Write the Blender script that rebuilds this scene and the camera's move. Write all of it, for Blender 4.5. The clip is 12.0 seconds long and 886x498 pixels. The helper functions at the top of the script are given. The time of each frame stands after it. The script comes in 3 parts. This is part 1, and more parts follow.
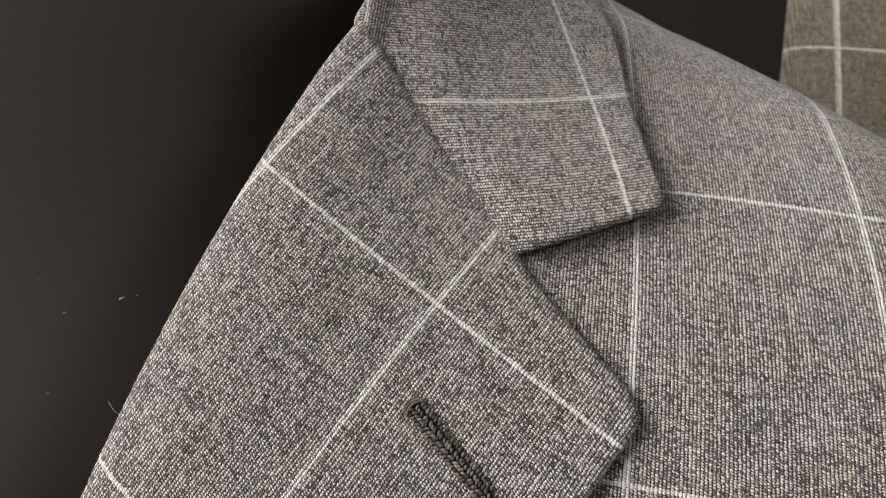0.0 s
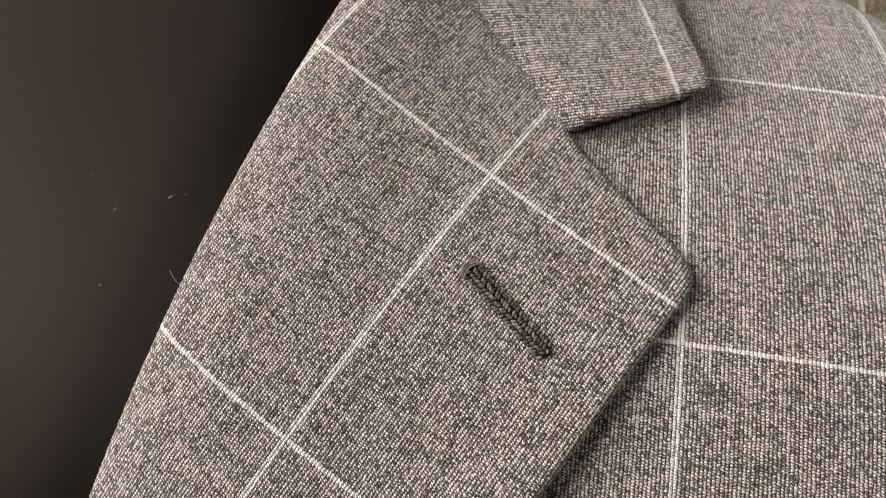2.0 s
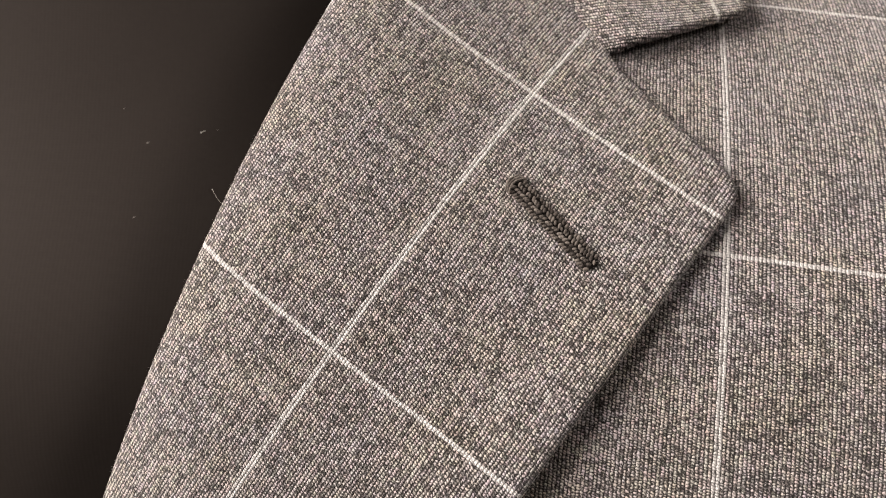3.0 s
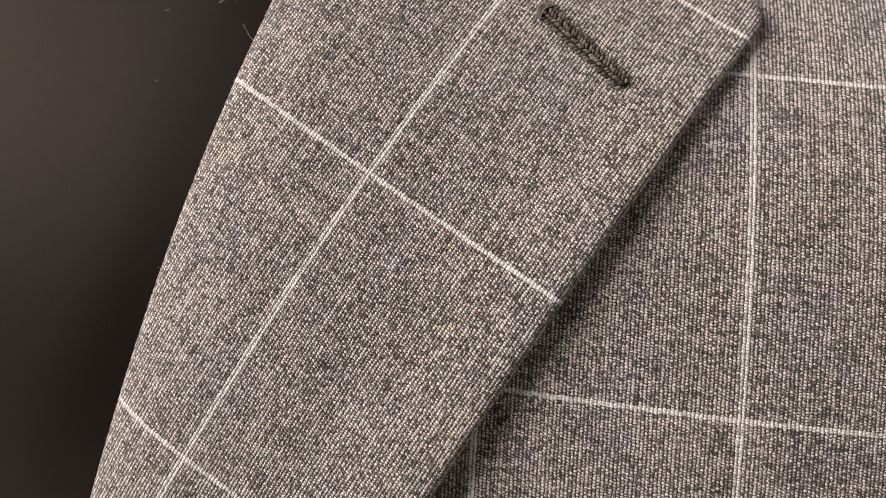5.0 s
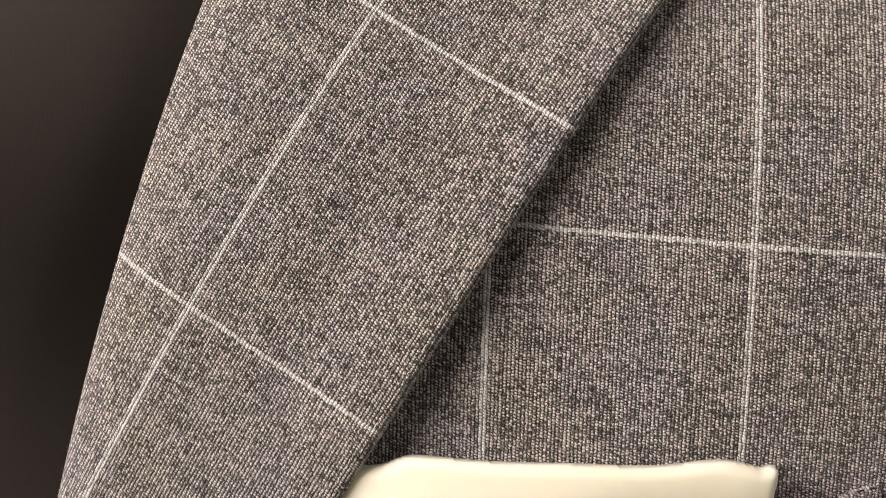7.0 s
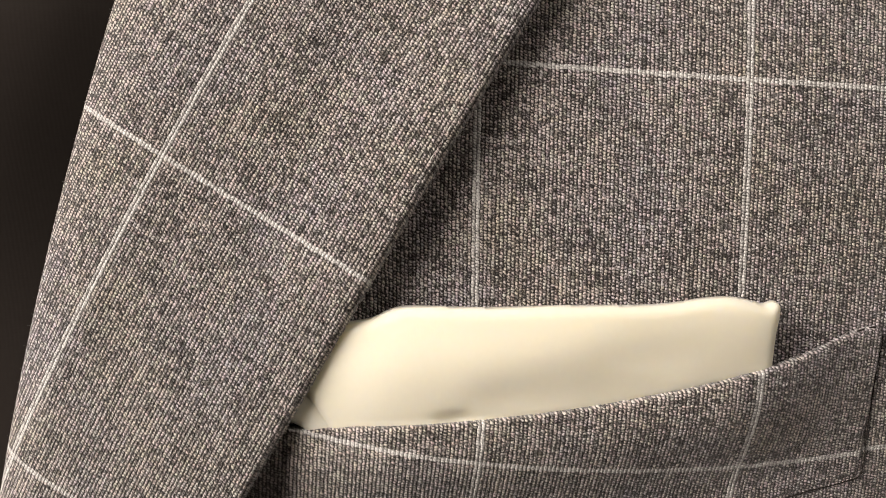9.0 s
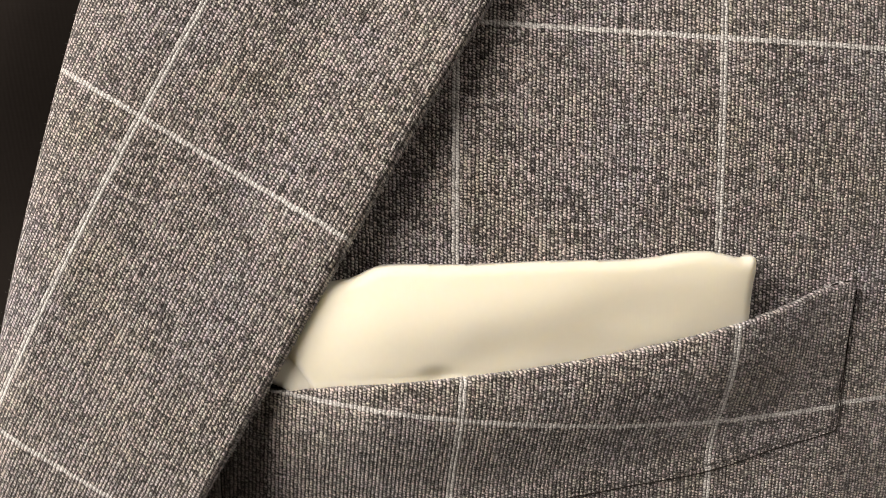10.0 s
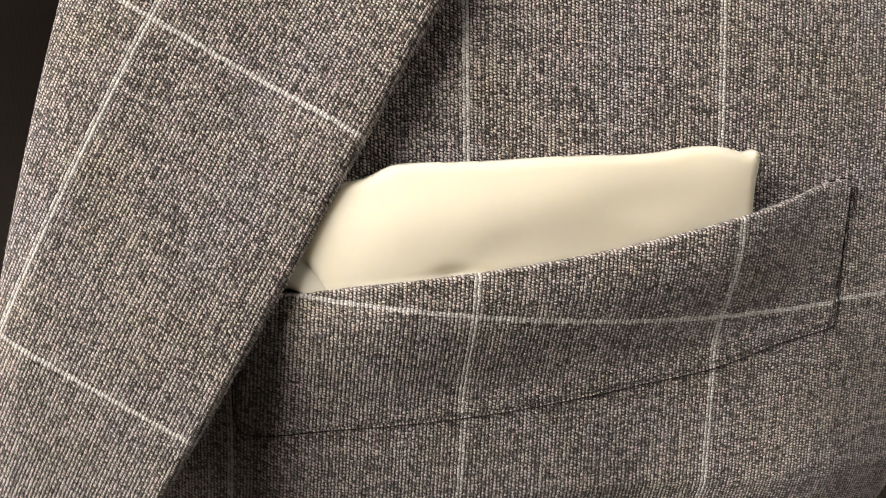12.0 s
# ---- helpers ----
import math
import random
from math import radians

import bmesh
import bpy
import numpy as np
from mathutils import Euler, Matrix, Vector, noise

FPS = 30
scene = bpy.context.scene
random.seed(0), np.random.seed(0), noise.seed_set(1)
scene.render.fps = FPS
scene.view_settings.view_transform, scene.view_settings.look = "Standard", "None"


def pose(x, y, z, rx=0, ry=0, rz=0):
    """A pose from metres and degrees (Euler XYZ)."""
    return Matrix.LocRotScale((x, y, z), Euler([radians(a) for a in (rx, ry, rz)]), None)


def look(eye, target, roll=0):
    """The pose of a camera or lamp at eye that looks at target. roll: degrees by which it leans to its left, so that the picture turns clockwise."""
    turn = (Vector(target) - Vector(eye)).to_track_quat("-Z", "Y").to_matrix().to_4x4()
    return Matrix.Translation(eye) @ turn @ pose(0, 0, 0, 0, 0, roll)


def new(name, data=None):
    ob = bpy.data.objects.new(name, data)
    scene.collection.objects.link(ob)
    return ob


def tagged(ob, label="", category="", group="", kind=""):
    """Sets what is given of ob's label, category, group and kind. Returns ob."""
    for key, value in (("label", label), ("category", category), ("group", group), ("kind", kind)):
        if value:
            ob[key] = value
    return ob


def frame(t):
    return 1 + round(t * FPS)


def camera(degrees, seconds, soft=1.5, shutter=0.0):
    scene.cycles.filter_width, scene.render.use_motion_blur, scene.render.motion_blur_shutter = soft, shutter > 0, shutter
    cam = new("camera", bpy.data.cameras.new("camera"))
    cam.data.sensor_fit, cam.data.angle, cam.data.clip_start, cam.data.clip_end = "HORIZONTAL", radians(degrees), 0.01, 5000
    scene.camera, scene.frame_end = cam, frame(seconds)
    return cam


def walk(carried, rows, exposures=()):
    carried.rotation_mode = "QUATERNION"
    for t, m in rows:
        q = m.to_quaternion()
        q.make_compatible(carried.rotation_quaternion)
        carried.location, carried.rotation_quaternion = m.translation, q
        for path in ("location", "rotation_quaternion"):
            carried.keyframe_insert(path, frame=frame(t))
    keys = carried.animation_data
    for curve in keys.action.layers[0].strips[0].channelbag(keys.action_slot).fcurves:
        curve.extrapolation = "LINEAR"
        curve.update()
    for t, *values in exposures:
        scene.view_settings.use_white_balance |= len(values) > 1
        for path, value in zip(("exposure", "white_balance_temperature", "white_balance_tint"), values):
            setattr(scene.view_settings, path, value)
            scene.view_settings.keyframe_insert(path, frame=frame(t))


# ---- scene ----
cam = camera(57.7, 12.0, soft=1.0)
METRES, EYE = 0.155, 1.35
ROWS = [
    (0.0, 0.0, 0.0, 0.0, 0.0, -0.0, 0.0),
    (0.5, -0.0139, -0.0152, -0.0313, 0.04, 0.04, 0.01),
    (1.0, -0.0246, -0.0217, -0.074, 0.19, 0.22, 0.07),
    (1.5, -0.041, -0.0207, -0.1076, 0.21, 0.15, 0.09),
    (2.0, -0.0603, -0.0175, -0.1486, 0.18, 0.04, 0.14),
    (2.5, -0.0842, -0.0149, -0.1964, 0.12, 0.01, 0.18),
    (3.0, -0.1142, -0.0175, -0.2399, -0.08, -0.15, 0.27),
    (5.0, -0.1792, -0.0297, -0.4292, -1.63, -0.44, 1.14),
    (5.5, -0.1864, -0.0273, -0.4761, -2.16, -0.42, 1.37),
    (6.0, -0.1995, -0.0241, -0.5207, -2.75, -0.4, 1.65),
    (6.5, -0.2168, -0.0228, -0.5603, -3.45, -0.42, 1.93),
    (7.0, -0.2335, -0.0171, -0.6058, -4.15, -0.3, 2.24),
    (7.5, -0.2491, -0.0053, -0.6566, -4.91, -0.35, 2.48),
    (9.5, -0.2722, 0.0261, -0.796, -7.85, -0.04, 3.73),
    (10.0, -0.2737, 0.0195, -0.8157, -8.52, -0.06, 4.02),
    (10.5, -0.2816, 0.0157, -0.8387, -9.27, -0.07, 4.29),
    (11.0, -0.2962, 0.0148, -0.8652, -9.97, -0.12, 4.57),
    (11.5, -0.3167, 0.0189, -0.8904, -10.63, -0.13, 4.8),
    (12.0, -0.3346, 0.019, -0.9173, -11.18, -0.16, 4.97),
]
walk(cam, [(t, pose(0, 0, EYE) @ pose(METRES * x, METRES * y, METRES * z, 90 + pitch, roll, yaw)) for t, x, y, z, yaw, pitch, roll in ROWS],
     exposures=((0.0, -0.05, 6450, 9), (1.5, 0.1, 6700, 11.5), (3.0, 0.08, 6850, 13.5), (5.5, 0.02, 6900, 14), (8.0, -0.06, 7000, 12.5), (12.0, 0.0, 7000, 11)))
cam.data.dof.use_dof = True
cam.data.dof.focus_distance = 0.134
cam.data.dof.aperture_fstop = 32.0

# ---------------------------------------------------------------- light
world = bpy.data.worlds.new("shop")
scene.world = world
world.use_nodes = True
world.node_tree.nodes["Background"].inputs[0].default_value = (1.0, 0.95, 0.88, 1)
world.node_tree.nodes["Background"].inputs[1].default_value = 0.05


def area_lamp(name, eye, target, sx, sy, watts, colour):
    data = bpy.data.lights.new(name, "AREA")
    data.shape, data.size, data.size_y, data.energy, data.color = "RECTANGLE", sx, sy, watts, colour
    ob = new(name, data)
    ob.matrix_world = look(eye, target)
    return ob


# unseen key lamp, its place set from how the cloth is shaded
area_lamp("unseen_lamp", (-1.65, -0.62, 2.12), (0.0, 0.13, 1.28), 1.5, 1.3, 98, (1.0, 0.94, 0.90))
# added fill lamp to brighten right-facing cloth; no such source is known
area_lamp("unseen_lamp", (1.5, -1.1, 2.2), (0.0, 0.13, 1.28), 0.6, 0.6, 12, (1.0, 0.94, 0.90))


# ---------------------------------------------------------------- materials
class Graph:
    """Short-hand for node trees."""

    def __init__(self, name):
        self.mat = bpy.data.materials.new(name)
        self.mat.use_nodes = True
        self.tree = self.mat.node_tree
        self.bsdf = self.tree.nodes["Principled BSDF"]

    def node(self, kind, **values):
        n = self.tree.nodes.new(kind)
        for k, v in values.items():
            setattr(n, k, v)
        return n

    def link(self, a, b):
        self.tree.links.new(a, b)

    def put(self, socket, v):
        if isinstance(v, bpy.types.NodeSocket):
            self.link(v, socket)
        else:
            socket.default_value = v

    def math(self, op, a, b=0.0, c=0.0):
        n = self.node("ShaderNodeMath", operation=op)
        for i, v in enumerate((a, b, c)):
            self.put(n.inputs[i], v)
        return n.outputs[0]

    def xyz(self, x, y=0.0, z=0.0):
        n = self.node("ShaderNodeCombineXYZ")
        for i, v in enumerate((x, y, z)):
            self.put(n.inputs[i], v)
        return n.outputs[0]

    def noise(self, vector, scale, detail=2.0):
        n = self.node("ShaderNodeTexNoise")
        self.link(vector, n.inputs["Vector"])
        n.inputs["Scale"].default_value, n.inputs["Detail"].default_value = scale, detail
        return n.outputs["Fac"]

    def white(self, vector):
        n = self.node("ShaderNodeTexWhiteNoise", noise_dimensions="2D")
        self.link(vector, n.inputs["Vector"])
        return n.outputs["Value"]

    def span(self, v, a, b, c, d):
        n = self.node("ShaderNodeMapRange", interpolation_type="SMOOTHSTEP")
        for i, w in enumerate((v, a, b, c, d)):
            self.put(n.inputs[i], w)
        return n.outputs[0]

    def mix(self, f, a, b, kind="MIX"):
        n = self.node("ShaderNodeMix", data_type="RGBA", blend_type=kind)
        self.put(n.inputs[0], f)
        self.put(n.inputs[6], a)
        self.put(n.inputs[7], b)
        return n.outputs[2]

    def ramp(self, v, stops):
        n = self.node("ShaderNodeValToRGB")
        e = n.color_ramp.elements
        while len(e) < len(stops):
            e.new(0.5)
        for i, (p, col) in enumerate(stops):
            e[i].position, e[i].color = p, (*col, 1)
        self.link(v, n.inputs[0])
        return n.outputs[0]

    def bump(self, height, distance, strength=1.0):
        n = self.node("ShaderNodeBump")
        n.inputs["Distance"].default_value, n.inputs["Strength"].default_value = distance, strength
        self.link(height, n.inputs["Height"])
        self.link(n.outputs[0], self.bsdf.inputs["Normal"])

    def finish(self, colour, rough, sheen=0.0, spec=0.2):
        self.put(self.bsdf.inputs["Base Color"], colour)
        self.put(self.bsdf.inputs["Roughness"], rough)
        self.bsdf.inputs["Sheen Weight"].default_value = sheen
        self.bsdf.inputs["Sheen Roughness"].default_value = 0.5
        self.bsdf.inputs["Specular IOR Level"].default_value = spec
        return self.mat


RIBS, PICKS = 66.0, 122.0     # warp ribs and weft picks in one windowpane


def suiting(name, dark, light, line):
    """Worsted suiting: pale warp floats standing checkered between dark picks, shade painted into the gaps, with
    two-yarn windowpane lines. UV runs in windowpanes.
    """
    g = Graph(name)
    uv = g.node("ShaderNodeUVMap").outputs[0]
    sep = g.node("ShaderNodeSeparateXYZ")
    wob = g.node("ShaderNodeTexNoise")
    g.link(uv, wob.inputs["Vector"])
    wob.inputs["Scale"].default_value, wob.inputs["Detail"].default_value = 34.0, 3.0
    off = g.node("ShaderNodeVectorMath", operation="MULTIPLY_ADD")
    g.link(wob.outputs["Color"], off.inputs[0])
    off.inputs[1].default_value = (0.0075, 0.0075, 0)
    g.link(uv, off.inputs[2])
    fine = g.node("ShaderNodeTexNoise")
    g.link(uv, fine.inputs["Vector"])
    fine.inputs["Scale"].default_value, fine.inputs["Detail"].default_value = 95.0, 2.0
    jog = g.node("ShaderNodeVectorMath", operation="MULTIPLY_ADD")
    g.link(fine.outputs["Color"], jog.inputs[0])
    jog.inputs[1].default_value = (0.008, 0.008, 0)
    g.link(off.outputs[0], jog.inputs[2])
    g.link(jog.outputs[0], sep.inputs[0])
    u = g.math("SUBTRACT", sep.outputs[0], 0.00775)
    v = g.math("SUBTRACT", sep.outputs[1], 0.00775)
    ru = g.math("MULTIPLY", u, RIBS)
    iu, fu = g.math("FLOOR", ru), g.math("FRACT", ru)
    slip = g.math("MULTIPLY", g.white(g.xyz(iu, 3.7)), 0.5)
    lean = g.math("MULTIPLY_ADD", fu, -0.3, slip)          # the twist of the yarn slants each float
    rv = g.math("ADD", lean, g.math("MULTIPLY_ADD", g.math("FLOORED_MODULO", iu, 2.0), 0.5, g.math("MULTIPLY", v, PICKS)))
    iv, fv = g.math("FLOOR", rv), g.math("FRACT", rv)
    rib = g.math("SINE", g.math("MULTIPLY", fu, math.pi))
    pick = g.math("SINE", g.math("MULTIPLY", fv, math.pi))
    cell = g.white(g.xyz(iu, iv))
    warp = g.noise(g.xyz(g.math("MULTIPLY", iu, 7.31), g.math("MULTIPLY", v, 7.0)), 1.0, 3.0)
    weft = g.noise(g.xyz(g.math("MULTIPLY", u, 5.0), g.math("MULTIPLY", iv, 5.77)), 1.0, 3.0)
    fuzz = g.noise(g.xyz(g.math("MULTIPLY", u, 150.0), g.math("MULTIPLY", v, 230.0)), 1.0, 3.0)
    stitch = g.math("MULTIPLY", g.math("POWER", rib, 0.9), g.math("MULTIPLY_ADD", g.math("POWER", pick, 0.8), 0.92, 0.08))
    height = g.math("MULTIPLY_ADD", cell, 0.2, g.math("MULTIPLY_ADD", fuzz, 0.5, stitch))
    # colour darkens where the stitch sinks, painting shade between the yarns
    value = g.math("MULTIPLY", stitch, g.math("MULTIPLY_ADD", cell, 0.95, 0.38))
    value = g.math("ADD", value, g.math("MULTIPLY_ADD", warp, 0.56, -0.26))
    value = g.math("ADD", value, g.math("MULTIPLY_ADD", weft, 0.56, -0.26))
    value = g.math("ADD", value, g.math("MULTIPLY_ADD", fuzz, 2.1, -1.05))
    # slubs: thicker yarns that run on as faint streaks along and across
    slub_u = g.noise(g.xyz(g.math("MULTIPLY", iu, 0.55), g.math("MULTIPLY", v, 1.6)), 1.0, 2.0)
    slub_v = g.noise(g.xyz(g.math("MULTIPLY", u, 1.9), g.math("MULTIPLY", iv, 0.37)), 1.0, 2.0)
    value = g.math("ADD", value, g.math("MULTIPLY_ADD", g.math("ADD", slub_u, slub_v), 0.22, -0.22))
    mid = tuple(0.72 * a + 0.28 * b for a, b in zip(dark, light))
    body = g.ramp(value, ((0.14, dark), (0.48, mid), (0.90, light)))
    # brown, olive and blue yarns mixed in the melange
    hue = g.noise(g.xyz(g.math("MULTIPLY", u, 2.6), g.math("MULTIPLY", v, 3.2)), 1.0, 4.0)
    tint = g.ramp(hue, ((0.28, (0.98, 0.97, 1.05)), (0.5, (1.02, 0.985, 0.99)), (0.70, (1.03, 0.995, 0.92))))
    body = g.mix(1.0, body, tint, "MULTIPLY")
    yarn = g.node("ShaderNodeTexWhiteNoise", noise_dimensions="2D")
    g.link(g.xyz(g.math("ADD", iu, 0.31), g.math("FLOOR", g.math("MULTIPLY", iv, 0.5))), yarn.inputs["Vector"])
    body = g.mix(1.0, body, g.mix(0.09, (1.0, 1.0, 1.0, 1), yarn.outputs["Color"]), "MULTIPLY")
    # the pale windowpane yarns: two beaded warps one way, two closer picks the other
    du = g.math("ABSOLUTE", g.math("SUBTRACT", u, g.math("ROUND", u)))
    dv = g.math("ABSOLUTE", g.math("SUBTRACT", v, g.math("ROUND", v)))
    lu = g.span(du, 0.9 / RIBS, 1.0 / RIBS, 1.0, 0.0)
    lv = g.span(dv, 0.6 / PICKS, 1.0 / PICKS, 1.0, 0.0)
    bead = g.math("MULTIPLY_ADD", cell, 0.3, g.math("MULTIPLY_ADD", fuzz, 0.5, stitch))
    first = g.math("GREATER_THAN", g.math("SUBTRACT", u, g.math("ROUND", u)), 0.0)     # one of the two warps is the paler
    lu = g.math("MULTIPLY", g.math("MULTIPLY", lu, g.math("MULTIPLY_ADD", first, 0.35, g.math("MULTIPLY_ADD", cell, 0.4, 0.46))), g.span(bead, 0.42, 0.95, 0.14, 1.0))
    lv = g.math("MULTIPLY", g.math("MULTIPLY", lv, g.math("MULTIPLY_ADD", cell, 0.3, 0.8)), g.span(bead, 0.3, 0.85, 0.18, 1.0))
    pale = g.math("MAXIMUM", lu, lv)
    body = g.mix(pale, body, (*line, 1))
    g.bump(g.math("MULTIPLY_ADD", pale, 0.2, height), 0.00019, 1.0)
    return g.finish(body, 0.85, 0.35, 0.12)


SUIT = suiting("grey_windowpane_suiting", (0.020, 0.0172, 0.0156), (0.66, 0.615, 0.586), (0.72, 0.705, 0.685))
SUIT_OLIVE = suiting("olive_grey_windowpane_suiting", (0.05, 0.045, 0.033), (0.27, 0.245, 0.18), (0.55, 0.53, 0.46))


def plain_cloth(name, a, b, scale, bump, sheen, vary=0.0):
    g = Graph(name)
    co = g.node("ShaderNodeTexCoord").outputs["Object"]
    sep = g.node("ShaderNodeSeparateXYZ")
    g.link(co, sep.inputs[0])
    wale = g.math("SINE", g.math("MULTIPLY", sep.outputs[0], 2 * math.pi * scale))
    course = g.math("SINE", g.math("MULTIPLY", sep.outputs[2], 2 * math.pi * scale * 1.3))
    blot = g.noise(co, 14.0, 4.0)
    fine = g.noise(co, 900.0, 3.0)
    col = g.mix(g.math("MULTIPLY_ADD", fine, 0.5, g.math("MULTIPLY", blot, 0.5)), (*a, 1), (*b, 1))
    if vary:
        each = g.node("ShaderNodeObjectInfo").outputs["Random"]
        col = g.mix(g.math("MULTIPLY", each, vary), col, (0.45, 0.40, 0.35, 1))
    g.bump(g.math("ADD", g.math("MULTIPLY_ADD", course, 0.5, wale), fine), bump, 0.7)
    return g.finish(col, 0.8, sheen, 0.2)


SATIN = plain_cloth("ivory_satin", (0.81, 0.76, 0.60), (0.86, 0.81, 0.66), 1900.0, 0.0000012, 0.05)
satin = SATIN.node_tree.nodes["Principled BSDF"].inputs
satin["Subsurface Weight"].default_value, satin["Subsurface Scale"].default_value = 0.6, 0.004
satin["Subsurface Radius"].default_value = (1.0, 0.9, 0.7)
JERSEY = plain_cloth("black_jersey", (0.034, 0.0275, 0.0237), (0.057, 0.0463, 0.0400), 1300.0, 0.000003, 0.0)
THREAD = plain_cloth("dark_brown_thread", (0.026, 0.021, 0.0185), (0.095, 0.079, 0.069), 5000.0, 0.00004, 0.05, 0.38)
BAR_THREAD = plain_cloth("grey_brown_thread", (0.05, 0.042, 0.037), (0.16, 0.135, 0.117), 5000.0, 0.00004, 0.1, 0.3)
# tack thread, and the painted shade of the buttonhole bed and welt groove
DARK_THREAD_AND_SHADE = plain_cloth("black_brown_thread_and_shade", (0.012, 0.010, 0.0085), (0.03, 0.025, 0.021), 5000.0, 0.00004, 0.0)
PALE_THREAD = plain_cloth("pale_grey_thread", (0.42, 0.40, 0.37), (0.6, 0.58, 0.54), 5000.0, 0.00003, 0.1)


def plaster(name, a, b, rough=0.8):
    g = Graph(name)
    co = g.node("ShaderNodeTexCoord").outputs["Object"]
    col = g.mix(g.noise(co, 3.0, 5.0), (*a, 1), (*b, 1))
    g.bump(g.noise(co, 120.0, 4.0), 0.0006, 0.5)
    return g.finish(col, rough)


WALL = plaster("grey_brown_wall", (0.08, 0.072, 0.065), (0.11, 0.10, 0.09))
DARK_WALL = plaster("black_brown_panel", (0.012, 0.010, 0.009), (0.02, 0.016, 0.014), 0.7)
FLOOR = plaster("grey_brown_floor", (0.05, 0.044, 0.038), (0.075, 0.066, 0.057), 0.5)
STEEL = Graph("brushed_steel").finish((0.45, 0.44, 0.42, 1), 0.35)
STEEL.node_tree.nodes["Principled BSDF"].inputs["Metallic"].default_value = 1.0


# ---------------------------------------------------------------- mesh helpers
def link_mesh(name, me, material, parent=None, label=""):
    me.materials.append(material)
    for p in me.polygons:
        p.use_smooth = True
    ob = new(name, me)
    ob.parent = parent
    return tagged(ob, label)


def part(name, bm, material, parent, label=""):
    me = bpy.data.meshes.new(name)
    bm.to_mesh(me)
    bm.free()
    return link_mesh(name, me, material, parent, label)


def thing(name, label, category, at=(0, 0, 0), group="", kind=""):
    ob = new(name)
    ob.location = at
    ob.empty_display_size = 0.02
    return tagged(ob, label, category, group, kind)


def box(name, lo, hi, material, label, category):
    bm = bmesh.new()
    bmesh.ops.create_cube(bm, size=1.0)
    for v in bm.verts:
        v.co = [lo[i] + (v.co[i] + 0.5) * (hi[i] - lo[i]) for i in range(3)]
    me = bpy.data.meshes.new(name)
    bm.to_mesh(me)
    bm.free()
    me.materials.append(material)
    return tagged(new(name, me), label, category, kind="structure")


def step(a, b, x):
    w = np.clip((x - a) / (b - a), 0, 1)
    return w * w * (3 - 2 * w)


def poly(c, x, z, n):
    """A polynomial of order n over the chest, in decimetres round z = 1.27 m."""
    x, z = np.asarray(x) / 0.1, (np.asarray(z) - 1.27) / 0.1
    out, k = 0.0, 0
    for i in range(n + 1):
        for j in range(n + 1 - i):
            out = out + c[k] * x**i * z**j
            k += 1
    return out


def soften(points, rounds=2):
    """Chaikin's corner cutting of a closed outline."""
    p = np.array(points, float)
    for _ in range(rounds):
        q = np.roll(p, -1, 0)
        p = np.stack([0.75 * p + 0.25 * q, 0.25 * p + 0.75 * q], 1).reshape(-1, 2)
    return p


def reach(px, pz, out):
    """Inside or not, distance to the outline and the nearest place on it."""
    inside = np.zeros(px.shape, bool)
    best = np.full(px.shape, 1e9)
    nx, nz = px.copy(), pz.copy()
    for (ax, az), (bx, bz) in zip(out, np.roll(out, -1, 0)):
        ex, ez = bx - ax, bz - az
        s = np.clip(((px - ax) * ex + (pz - az) * ez) / (ex * ex + ez * ez + 1e-18), 0, 1)
        qx, qz = ax + s * ex, az + s * ez
        d = np.hypot(px - qx, pz - qz)
        near = d < best
        best[near], nx[near], nz[near] = d[near], qx[near], qz[near]
        if az != bz:
            cross = ((az > pz) != (bz > pz)) & (px < ax + (pz - az) / (bz - az) * ex)
            inside ^= cross
    return inside, best, nx, nz


